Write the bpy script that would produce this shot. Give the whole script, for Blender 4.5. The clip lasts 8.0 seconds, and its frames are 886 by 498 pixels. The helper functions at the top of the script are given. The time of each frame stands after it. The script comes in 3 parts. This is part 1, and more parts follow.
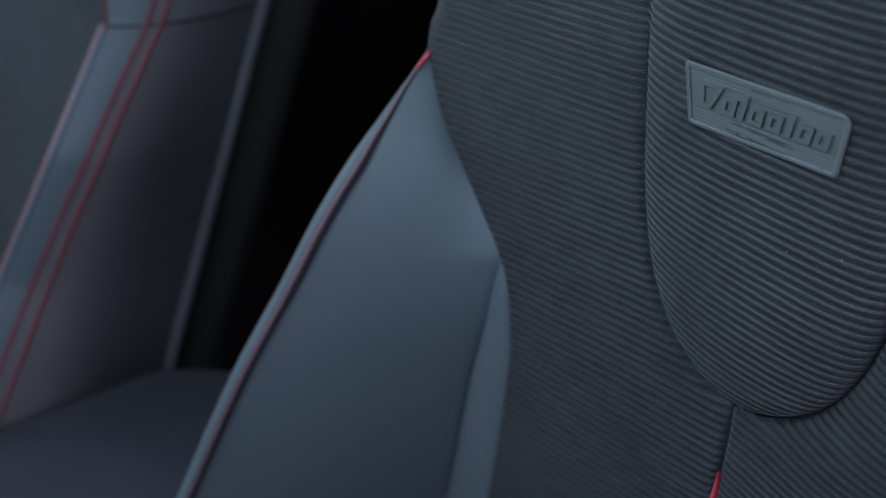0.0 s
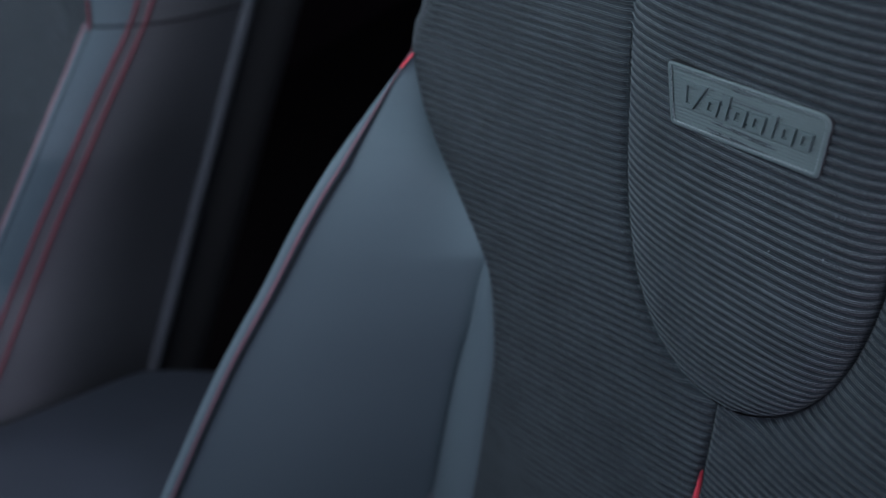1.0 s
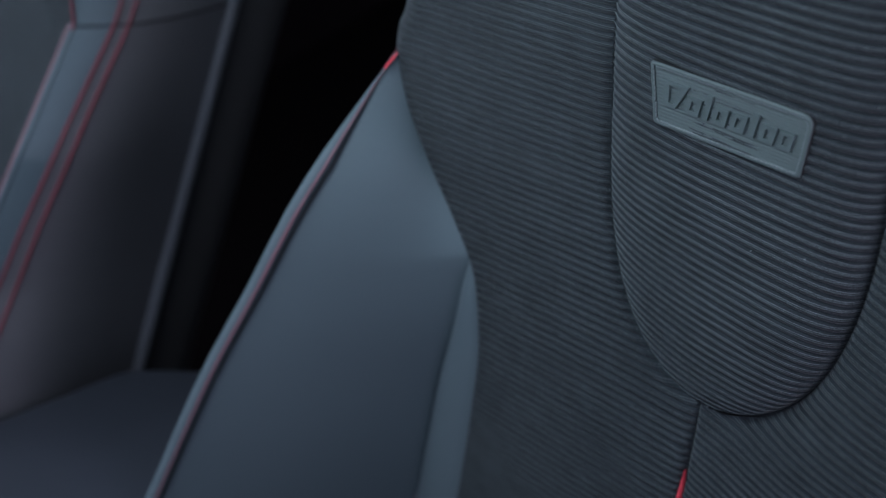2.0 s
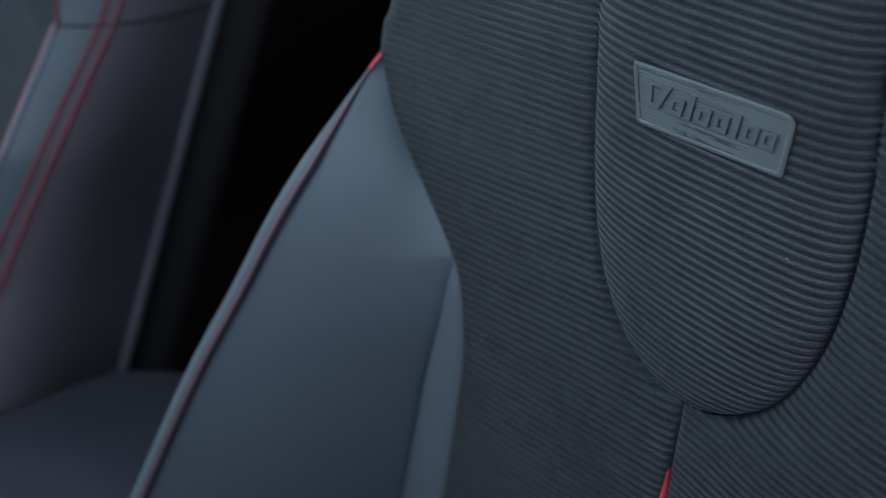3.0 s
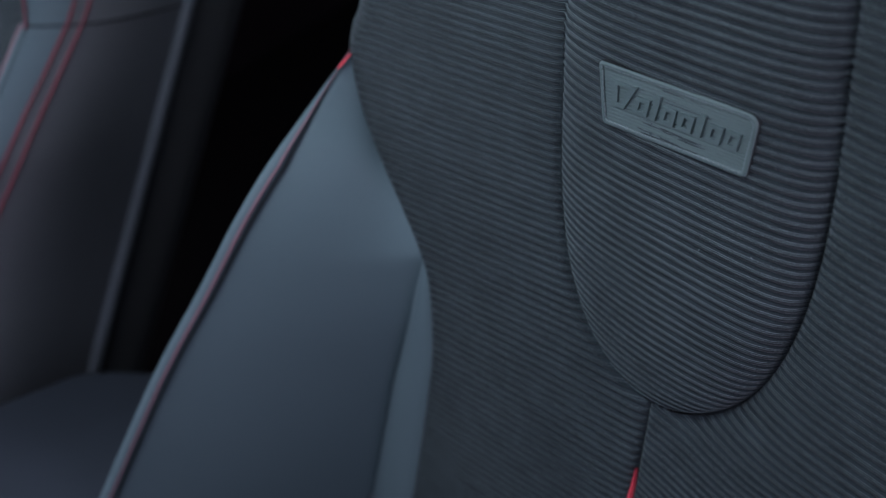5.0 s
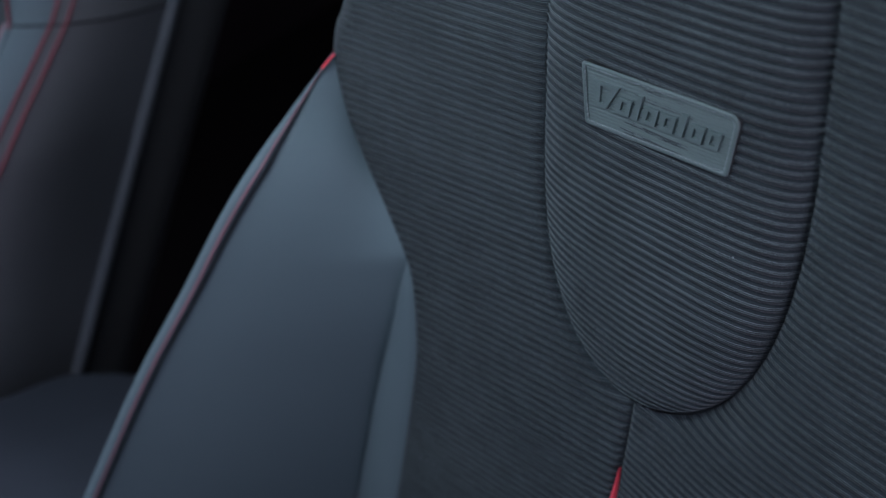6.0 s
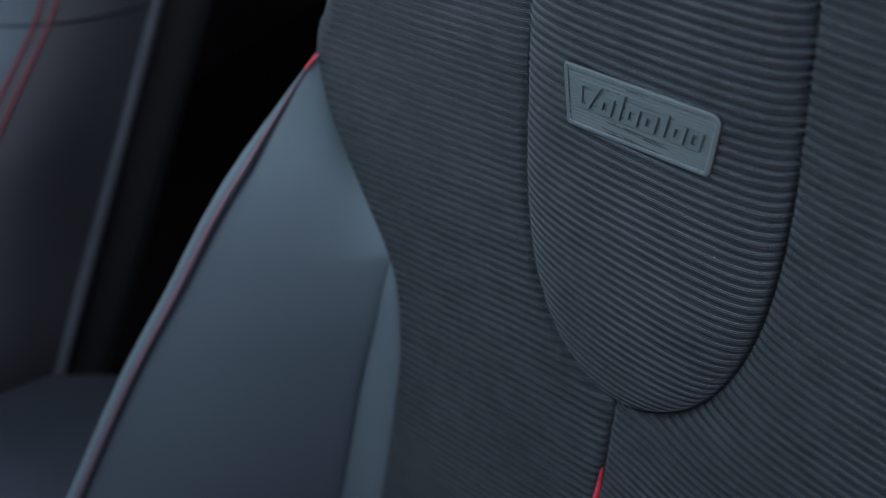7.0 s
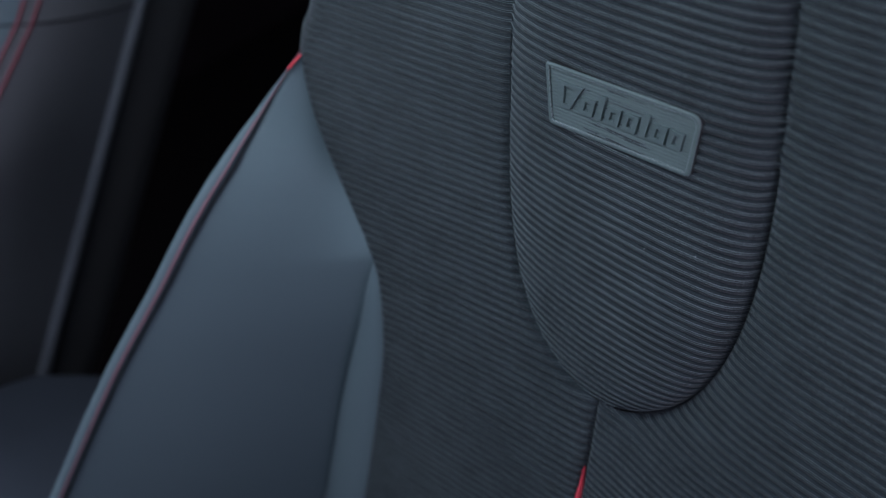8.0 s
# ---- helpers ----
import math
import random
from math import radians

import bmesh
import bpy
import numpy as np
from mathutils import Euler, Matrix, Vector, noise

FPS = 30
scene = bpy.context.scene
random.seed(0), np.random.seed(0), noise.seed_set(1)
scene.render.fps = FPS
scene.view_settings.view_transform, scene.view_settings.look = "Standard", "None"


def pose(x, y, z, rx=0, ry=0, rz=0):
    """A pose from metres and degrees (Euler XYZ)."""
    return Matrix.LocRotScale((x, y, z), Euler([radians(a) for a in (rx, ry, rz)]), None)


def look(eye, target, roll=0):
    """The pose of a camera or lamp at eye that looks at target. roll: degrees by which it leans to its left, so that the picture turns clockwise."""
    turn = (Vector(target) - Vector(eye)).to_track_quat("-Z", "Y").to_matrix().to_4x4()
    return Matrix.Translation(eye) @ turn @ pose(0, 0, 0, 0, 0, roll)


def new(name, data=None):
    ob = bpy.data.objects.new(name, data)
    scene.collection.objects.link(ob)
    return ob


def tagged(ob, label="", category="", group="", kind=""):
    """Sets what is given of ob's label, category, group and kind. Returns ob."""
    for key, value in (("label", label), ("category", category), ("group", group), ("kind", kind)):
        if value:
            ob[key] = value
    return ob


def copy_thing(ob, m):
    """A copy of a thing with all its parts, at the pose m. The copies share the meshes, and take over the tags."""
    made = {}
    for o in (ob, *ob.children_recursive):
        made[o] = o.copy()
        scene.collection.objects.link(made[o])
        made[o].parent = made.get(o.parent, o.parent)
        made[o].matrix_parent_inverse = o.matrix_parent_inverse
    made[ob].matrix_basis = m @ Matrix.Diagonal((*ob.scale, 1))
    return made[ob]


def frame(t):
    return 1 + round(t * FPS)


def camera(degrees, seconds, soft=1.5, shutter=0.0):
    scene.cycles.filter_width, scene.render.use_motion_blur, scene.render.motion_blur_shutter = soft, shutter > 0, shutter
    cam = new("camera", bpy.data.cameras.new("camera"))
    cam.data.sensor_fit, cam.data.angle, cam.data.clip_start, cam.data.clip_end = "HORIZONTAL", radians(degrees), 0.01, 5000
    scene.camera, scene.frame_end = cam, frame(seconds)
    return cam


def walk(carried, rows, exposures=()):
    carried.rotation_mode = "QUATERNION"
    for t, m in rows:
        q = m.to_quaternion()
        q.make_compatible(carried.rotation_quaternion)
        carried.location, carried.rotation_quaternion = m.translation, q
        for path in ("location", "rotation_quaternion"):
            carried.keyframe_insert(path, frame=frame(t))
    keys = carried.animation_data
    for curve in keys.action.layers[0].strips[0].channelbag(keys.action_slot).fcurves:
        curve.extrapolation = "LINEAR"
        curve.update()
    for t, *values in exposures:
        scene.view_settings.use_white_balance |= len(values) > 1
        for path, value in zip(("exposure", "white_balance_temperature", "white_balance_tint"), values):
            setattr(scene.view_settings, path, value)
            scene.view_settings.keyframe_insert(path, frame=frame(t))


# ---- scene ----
cam = camera(38.0, 8.0, soft=0.8)
ROWS = [
    (0.0, 0.2900, -0.3789, 1.3193, 50.009, 10.191, 47.267),
    (1.0, 0.2918, -0.3787, 1.3190, 49.992, 9.795, 46.805),
    (2.0, 0.2936, -0.3780, 1.3184, 49.973, 9.436, 46.363),
    (3.0, 0.2954, -0.3771, 1.3178, 49.956, 9.100, 45.932),
    (4.0, 0.2972, -0.3761, 1.3172, 49.941, 8.772, 45.504),
    (5.0, 0.2991, -0.3751, 1.3166, 49.931, 8.440, 45.071),
    (6.0, 0.3011, -0.3743, 1.3160, 49.930, 8.087, 44.625),
    (7.0, 0.3032, -0.3739, 1.3156, 49.941, 7.701, 44.158),
    (8.0, 0.3053, -0.3741, 1.3153, 49.966, 7.267, 43.661),
]
walk(cam, [(t, pose(*row)) for t, *row in ROWS], exposures=[(0.0, 0.0)])
# shallow focus on the stitched label
cam.data.dof.use_dof = True
cam.data.dof.focus_distance = 0.606
cam.data.dof.aperture_fstop = 5.3

# ---- world and light ----
world = bpy.data.worlds.new("world")
scene.world = world
world.use_nodes = True
wn = world.node_tree.nodes
sky = wn.new("ShaderNodeTexSky")
sky.sky_type = "NISHITA"
sky.sun_disc = False
sky.sun_elevation, sky.sun_rotation = radians(50), radians(200)
world.node_tree.links.new(sky.outputs[0], wn["Background"].inputs[0])
wn["Background"].inputs[1].default_value = 0.06


def area_light(name, eye, target, wide, high, watts, colour):
    data = bpy.data.lights.new(name, "AREA")
    data.shape, data.size, data.size_y, data.energy, data.color = "RECTANGLE", wide, high, watts, colour
    ob = new(name, data)
    ob.matrix_world = look(eye, target)
    return ob


# daylight through the windscreen and the far window, and three unseen added lamps
SKY = (0.625, 0.77, 1.0)
# added key below the closed ceiling, to model the ribs from above
area_light("overhead_key", (-0.20, -0.27, 1.60), (-0.18, -0.20, 0.60), 0.50, 0.30, 11.0, (0.645, 0.80, 0.945))
area_light("windscreen_light", (-0.35, -1.28, 1.42), (-0.35, -0.2, 0.95), 1.15, 0.45, 4.0, (0.72, 0.72, 1.0))
# added fill from the door side, to brighten the bolster
area_light("door_fill", (0.57, 0.01, 1.02), (-0.3, -0.12, 0.62), 0.36, 0.30, 3.5, (0.77, 0.75, 1.0))
# added fill from behind, to brighten the neighbouring seat's flank
area_light("rear_fill", (0.57, 0.70, 1.23), (-0.6, 0.25, 0.85), 0.50, 0.30, 2.8, SKY)
area_light("far_window_light", (-1.34, -0.50, 1.30), (-0.5, -0.1, 0.85), 0.75, 0.36, 4.0, SKY)


# ---- materials ----
def material(name, colour, rough=0.5, metal=0.0, colour2=None, grain=300.0, bump=0.1, depth=0.0004, cells=0.0, sheen=0.0, spec=0.5, blotch=9.0, knit=0.0):
    """Two-scale varied surface: a large blotch and a fine grain; optional leather cells in the relief."""
    m = bpy.data.materials.new(name)
    m.use_nodes = True
    nt = m.node_tree
    n, l = nt.nodes, nt.links
    b = n["Principled BSDF"]
    co = n.new("ShaderNodeTexCoord")
    big, fine = n.new("ShaderNodeTexNoise"), n.new("ShaderNodeTexNoise")
    big.inputs["Scale"].default_value, big.inputs["Detail"].default_value = blotch, 3
    fine.inputs["Scale"].default_value, fine.inputs["Detail"].default_value = grain, 4
    for q in (big, fine):
        l.new(co.outputs["Object"], q.inputs["Vector"])
    add = n.new("ShaderNodeMath")
    add.operation = "ADD"
    half = n.new("ShaderNodeMath")
    half.operation, half.inputs[1].default_value = "MULTIPLY", 0.5
    l.new(big.outputs["Fac"], add.inputs[0])
    l.new(fine.outputs["Fac"], add.inputs[1])
    l.new(add.outputs[0], half.inputs[0])
    mix = n.new("ShaderNodeMix")
    mix.data_type = "RGBA"
    c2 = colour2 or tuple(0.72 * c for c in colour)
    mix.inputs["A"].default_value, mix.inputs["B"].default_value = (*c2, 1), (*colour, 1)
    ramp = n.new("ShaderNodeMapRange")
    ramp.inputs["From Min"].default_value, ramp.inputs["From Max"].default_value = 0.35, 0.65
    l.new(half.outputs[0], ramp.inputs["Value"])
    factor = ramp.outputs["Result"]
    if knit:
        # fine upright columns of knitted loops
        wave, floor_to, times = n.new("ShaderNodeTexWave"), n.new("ShaderNodeMapRange"), n.new("ShaderNodeMath")
        wave.bands_direction = "X"
        wave.inputs["Scale"].default_value = 0.314 / knit
        wave.inputs["Distortion"].default_value, wave.inputs["Detail Scale"].default_value = 3.0, 0.8
        floor_to.inputs["To Min"].default_value, floor_to.inputs["To Max"].default_value = 0.62, 1.0
        times.operation = "MULTIPLY"
        l.new(co.outputs["Object"], wave.inputs["Vector"])
        l.new(wave.outputs["Fac"], floor_to.inputs["Value"])
        l.new(factor, times.inputs[0])
        l.new(floor_to.outputs["Result"], times.inputs[1])
        factor = times.outputs[0]
        loops = n.new("ShaderNodeMath")
        loops.operation = "MULTIPLY_ADD"
        loops.inputs[1].default_value = 0.15
        l.new(wave.outputs["Fac"], loops.inputs[0])
        l.new(fine.outputs["Fac"], loops.inputs[2])
    l.new(factor, mix.inputs["Factor"])
    l.new(mix.outputs["Result"], b.inputs["Base Color"])
    rr = n.new("ShaderNodeMapRange")
    rr.inputs["To Min"].default_value, rr.inputs["To Max"].default_value = rough - 0.06, min(1, rough + 0.06)
    l.new(fine.outputs["Fac"], rr.inputs["Value"])
    l.new(rr.outputs["Result"], b.inputs["Roughness"])
    b.inputs["Metallic"].default_value = metal
    b.inputs["Specular IOR Level"].default_value = spec
    if sheen:
        b.inputs["Sheen Weight"].default_value, b.inputs["Sheen Roughness"].default_value = sheen, 0.5
    if bump:
        bp = n.new("ShaderNodeBump")
        bp.inputs["Strength"].default_value, bp.inputs["Distance"].default_value = bump, depth
        source = loops.outputs[0] if knit else fine.outputs["Fac"]
        if cells:
            vo = n.new("ShaderNodeTexVoronoi")
            vo.feature, vo.inputs["Scale"].default_value = "SMOOTH_F1", cells
            l.new(co.outputs["Object"], vo.inputs["Vector"])
            source = vo.outputs["Distance"]
        l.new(source, bp.inputs["Height"])
        l.new(bp.outputs["Normal"], b.inputs["Normal"])
    return m


FABRIC = material("ribbed_knit", (0.0325, 0.0418, 0.0478), 0.85, colour2=(0.0150, 0.0195, 0.0228), grain=1500, bump=0.9, depth=0.0006, sheen=0.14, spec=0.15, blotch=70, knit=0.0011)
YARN = material("pale_yarn", (0.190, 0.223, 0.229), 0.7, colour2=(0.036, 0.045, 0.050), grain=1500, bump=0.5, depth=0.0002, sheen=0.12, spec=0.14, knit=0.0011)
SIDE_YARN = material("side_yarn", (0.128, 0.152, 0.158), 0.7, colour2=(0.030, 0.038, 0.043), grain=1500, bump=0.5, depth=0.0002, sheen=0.12, spec=0.14, knit=0.0011)
LEATHER = material("blue_grey_leather", (0.122, 0.160, 0.176), 0.58, spec=0.28, colour2=(0.110, 0.146, 0.161), grain=900, bump=0.18, depth=0.0002, cells=1100, blotch=6)
BORDER_LEATHER = material("grey_border_leather", (0.091, 0.126, 0.147), 0.5, grain=900, bump=0.18, depth=0.0002, cells=1100)
SHELL = material("shell_plastic", (0.034, 0.030, 0.032), 0.65, grain=700, bump=0.2, depth=0.0002)
DARK_LEATHER = material("dark_leather", (0.138, 0.131, 0.143), 0.55, grain=900, bump=0.18, depth=0.0002, cells=1100)
PAD = material("navy_leather", (0.031, 0.035, 0.048), 0.6, grain=900, bump=0.18, depth=0.0002, cells=1100)
LABEL = material("rubberised_label", (0.099, 0.132, 0.130), 0.45, colour2=(0.088, 0.116, 0.116), grain=1500, bump=0.15, depth=0.0001)
EMBLEM = material("label_emblem", (0.112, 0.148, 0.147), 0.42, grain=1500, bump=0.05, depth=0.0001)
RED = material("red_thread", (0.19, 0.028, 0.045), 0.6, colour2=(0.13, 0.019, 0.031), grain=2500, bump=0.4, depth=0.0003)
PIPING = material("red_piping_cord", (0.26, 0.125, 0.145), 0.6, colour2=(0.20, 0.105, 0.125), grain=2500, bump=0.4, depth=0.0003)
RED_TAB = material("red_tab", (0.90, 0.085, 0.115), 0.5, colour2=(0.80, 0.065, 0.09), grain=2500, bump=0.3, depth=0.0002)
THREAD = material("grey_thread", (0.24, 0.275, 0.28), 0.6, grain=2500, bump=0.3, depth=0.0002)
LABEL_THREAD = material("label_thread", (0.170, 0.205, 0.208), 0.6, grain=2500, bump=0.3, depth=0.0002)
# near-black that stands for shade in seam grooves and on the label's side
SHADE_BLACK = material("shade_black", (0.010, 0.011, 0.013), 0.8, grain=2500, bump=0.3, depth=0.0002)
PLASTIC = material("black_plastic", (0.016, 0.0135, 0.0145), 0.55, grain=700, bump=0.2, depth=0.0002)
TRIM = material("grey_trim", (0.092, 0.092, 0.108), 0.5, grain=700, bump=0.1, depth=0.0002)
CARPET = material("black_carpet", (0.006, 0.0036, 0.004), 0.95, spec=0.14, grain=800, bump=0.6, depth=0.001)
LINING = material("dark_lining", (0.022, 0.0145, 0.017), 0.9, spec=0.1, grain=500, bump=0.3, depth=0.0005)


# ---- mesh helpers ----
def grid_mesh(name, P, closed=False):
    """A smooth sheet from an array of rows and columns of points; closed joins the last column to the first."""
    P = np.asarray(P, dtype=np.float64)
    nr, nc = P.shape[:2]
    me = bpy.data.meshes.new(name)
    me.vertices.add(nr * nc)
    me.vertices.foreach_set("co", P.reshape(-1))
    i, j = np.meshgrid(np.arange(nr - 1), np.arange(nc if closed else nc - 1), indexing="ij")
    k = (j + 1) % nc
    quads = np.stack([i * nc + j, i * nc + k, (i + 1) * nc + k, (i + 1) * nc + j], -1).reshape(-1, 4)
    me.loops.add(quads.size)
    me.loops.foreach_set("vertex_index", quads.reshape(-1).astype(np.int32))
    me.polygons.add(len(quads))
    me.polygons.foreach_set("loop_start", np.arange(0, quads.size, 4, dtype=np.int32))
    me.update(calc_edges=True)
    me.validate()
    me.shade_smooth()
    return me


def part(name, mesh, mat, parent, label=""):
    """One mesh object under a thing or a part. mesh: a bmesh or a mesh."""
    if isinstance(mesh, bmesh.types.BMesh):
        me = bpy.data.meshes.new(name)
        mesh.to_mesh(me)
        mesh.free()
        mesh = me
    if not mesh.materials:
        mesh.materials.append(mat)
    ob = new(name, mesh)
    ob.parent = parent
    return tagged(ob, label)


def thing(name, at, label, category, group="", kind=""):
    ob = new(name)
    ob.empty_display_size = 0.05
    ob.matrix_world = at
    return tagged(ob, label, category, group, kind)


def curve_at(keys, t):
    """Smooth curve through rows (t, x, ...): cubic Hermite with finite-difference tangents."""
    K = np.asarray(keys, dtype=np.float64)
    s, X = K[:, 0], K[:, 1:]
    m = np.empty_like(X)
    m[1:-1] = (X[2:] - X[:-2]) / (s[2:] - s[:-2])[:, None]
    m[0], m[-1] = (X[1] - X[0]) / (s[1] - s[0]), (X[-1] - X[-2]) / (s[-1] - s[-2])
    t = np.atleast_1d(np.asarray(t, dtype=np.float64))
    i = np.clip(np.searchsorted(s, t) - 1, 0, len(s) - 2)
    h = (s[i + 1] - s[i])[:, None]
    x = ((t - s[i]) / (s[i + 1] - s[i]))[:, None]
    inside = np.clip(x, 0, 1)
    y = (2 * inside**3 - 3 * inside**2 + 1) * X[i] + (inside**3 - 2 * inside**2 + inside) * h * m[i] \
        + (-2 * inside**3 + 3 * inside**2) * X[i + 1] + (inside**3 - inside**2) * h * m[i + 1]
    return y + (x - inside) * h * np.where(x > 1, m[i + 1], m[i])


def tube(name, path, radius, sides=10, ends=True):
    """A round cord along a path of points; radius may vary along it."""
    P = np.asarray(path, dtype=np.float64)
    d = np.gradient(P, axis=0)
    d /= np.linalg.norm(d, axis=1)[:, None] + 1e-12
    ref = np.array((0.31, 0.17, 0.93))
    a = np.cross(d, ref)
    a /= np.linalg.norm(a, axis=1)[:, None]
    b = np.cross(d, a)
    r = np.broadcast_to(np.asarray(radius, dtype=np.float64), (len(P),)).copy()
    if ends:
        P = np.concatenate([P[:1], P, P[-1:]])
        a, b, r = (np.concatenate([q[:1], q, q[-1:]]) for q in (a, b, r))
        r[0] = r[-1] = 1e-5
    ang = np.linspace(0, 2 * np.pi, sides, endpoint=False)
    rings = P[:, None] + r[:, None, None] * (np.cos(ang)[None, :, None] * a[:, None] + np.sin(ang)[None, :, None] * b[:, None])
    return grid_mesh(name, rings, closed=True)


def box_bm(x0, x1, y0, y1, z0, z1, bevel=0.0, segments=2):
    bm = bmesh.new()
    bmesh.ops.create_cube(bm, size=1)
    for v in bm.verts:
        v.co = ((x0 + x1) / 2 + v.co.x * (x1 - x0), (y0 + y1) / 2 + v.co.y * (y1 - y0), (z0 + z1) / 2 + v.co.z * (z1 - z0))
    if bevel:
        bmesh.ops.bevel(bm, geom=bm.edges[:], offset=bevel, segments=segments, affect="EDGES", profile=0.5)
        for f in bm.faces:
            f.smooth = True
    return bm


# ---- the seat's own space: x across, y up the back, z out of its front; origin at the label ----
SEAT = Matrix(((1, 0, 0, 0), (0, math.sin(radians(10)), -math.cos(radians(10)), 0), (0, math.cos(radians(10)), math.sin(radians(10)), 0.98), (0, 0, 0, 1)))
MID = 0.0050         # the insert's axis
HALF, DEEP = 0.0750, 0.1650
PITCH = 0.0048       # of the ribs


def half_width(v, side=-1):
    """Half the width of the U-shaped insert at height v; it narrows earlier towards the door."""
    x = np.clip(-np.asarray(v, dtype=np.float64) / DEEP, 0, 1)
    return HALF * np.sqrt(np.clip(1 - x ** np.where(np.asarray(side) < 0, 3.3, 2.55), 0, 1)) - 0.03 * np.clip(v, 0, None)


_v = -DEEP * (1 - np.linspace(1, 0, 260) ** 2)
OUTLINE = np.concatenate([np.stack([MID - half_width(_v), _v], 1), np.stack([MID + half_width(_v, 1), _v], 1)[::-1]])
_top = np.linspace(0.25, 0.002, 60)
OUTLINE = np.concatenate([np.stack([MID - half_width(_top), _top], 1), OUTLINE, np.stack([MID + half_width(_top, 1), _top], 1)[::-1]])


def from_outline(u, v):
    """Distance in the sheet from the insert's seam."""
    out = np.empty(u.size)
    p = np.stack([u.ravel(), v.ravel()], 1)
    for k in range(0, len(p), 20000):
        q = p[k:k + 20000]
        out[k:k + 20000] = np.sqrt(((q[:, None] - OUTLINE[None]) ** 2).sum(-1)).min(1)
    return out.reshape(u.shape)


def face(u, v):
    """The back's plain front face, without pads and ribs."""
    u = np.asarray(u, dtype=np.float64)
    return np.where(u < 0, -0.10 * (np.sqrt(u * u + 0.0036) - 0.06), 0.0)


# one rib: the places of its rows across the pitch, and their heights; two fine yarns stand proud near its upper edge
RIB_AT = np.array((0.0, 0.09, 0.20, 0.28, 0.36, 0.48, 0.60, 0.635, 0.67, 0.79, 0.825, 0.86, 0.94))
RIB_UP = np.array((0.0, 0.02, 0.16, 0.58, 0.86, 0.93, 0.95, 1.10, 0.96, 0.96, 1.10, 0.92, 0.40))
YARN_ROWS = (6, 7, 9, 10)


def rib_rows(low, high):
    first, last = math.floor(low / PITCH), math.ceil(high / PITCH)
    k = np.arange(first, last)
    q = ((k[:, None] + RIB_AT[None]) * PITCH).ravel()
    return q, np.tile(RIB_UP, len(k))


def seam_line(v):
    """The seam that runs down from the insert's lowest point."""
    x = np.clip(-DEEP - np.asarray(v), 0, None)
    return MID - 0.006 - 0.05 * x - 0.7 * x * x


# edge of the ribbed cloth and of the leather, from the shoulder down
EDGE = [(-0.60, -0.2000, 0.20), (-0.25, -0.2120, 0.030), (-0.08, -0.2260, -0.022), (0.000, -0.2435, -0.049), (0.085, -0.2400, -0.075), (0.18, -0.2290, -0.099), (0.302, -0.2080, -0.127), (0.424, -0.1870, -0.156),
        (0.50, -0.1780, -0.176), (0.59, -0.1755, -0.204), (0.68, -0.1765, -0.236), (0.77, -0.1830, -0.273), (0.88, -0.1930, -0.323), (1.00, -0.2060, -0.382), (1.2, -0.232, -0.48)]
CREASE = [(0.424, -0.1870, -0.156), (0.455, -0.1836, -0.1635), (0.50, -0.1890, -0.1805), (0.59, -0.2000, -0.218), (0.717, -0.2200, -0.276), (0.87, -0.2410, -0.351), (1.00, -0.2600, -0.422), (1.2, -0.286, -0.52)]
RIDGE = [(-0.5, -0.2000, 0.0850, -0.0700), (-0.1, -0.2300, -0.0240, -0.0360), (0.000, -0.2456, -0.0502, -0.0164), (0.054, -0.2519, -0.0639, -0.0049), (0.120, -0.2522, -0.0771, 0.0119), (0.186, -0.2529, -0.0907, 0.0298), (0.270, -0.2573, -0.1103, 0.0481), (0.379, -0.2676, -0.1408, 0.0656), (0.519, -0.2829, -0.1840, 0.0837), (0.717, -0.3062, -0.2491, 0.1143), (1.000, -0.3388, -0.3525, 0.1543), (1.138, -0.3538, -0.4067, 0.1757)]

# the ridge with its small waves drawn out
RIDGE_T = np.linspace(-0.5, 1.25, 351)
RIDGE_P = curve_at(RIDGE, RIDGE_T)
for _ in range(80):
    RIDGE_P[1:-1] = 0.5 * RIDGE_P[1:-1] + 0.25 * (RIDGE_P[:-2] + RIDGE_P[2:])


def ridge_at(t, side=-1):
    """The bolster's foremost line; it runs straighter on the door side. Given as for side -1: mirrored() turns it over."""
    t = np.atleast_1d(np.asarray(t, dtype=np.float64))
    if side > 0:
        up = np.minimum(t, 0)
        out = np.clip((0.6 - t) / 0.3, 0, 1)
        return np.stack([2 * MID - 0.2525 - 0.046 * t - 0.03 * up - 0.028 * out, -0.0515 - 0.286 * t - 0.034 * up + 0.0105 * out, -0.0155 + 0.200 * t - 0.164 * up + 0.0148 * out], 1)
    out = np.stack([np.interp(t, RIDGE_T, RIDGE_P[:, k]) for k in range(3)], 1)
    low = np.clip(-0.5 - t, 0, None)[:, None]
    return out + low * (RIDGE_P[0] - RIDGE_P[10]) / 0.05


_e = curve_at(EDGE, np.linspace(-0.6, 1.2, 500))


def cloth_edge(v):
    return np.interp(-np.asarray(v), -_e[:, 1], _e[:, 0])


def uneven(q, columns, seed):
    """Small slow wander of each rib and of its height: the cloth is stretched and worn."""
    rng = np.random.default_rng(seed)
    ribs = len(q) // len(RIB_AT)
    out = []
    for _ in range(2):
        x = rng.normal(size=(ribs, columns + 8))
        x = sum(x[:, k:k + columns] for k in range(9)) / 9 + 0.6 * sum(x[:, k:k + columns] for k in range(3, 6)) / 3
        out.append(np.repeat(x, len(RIB_AT), 0))
    return out


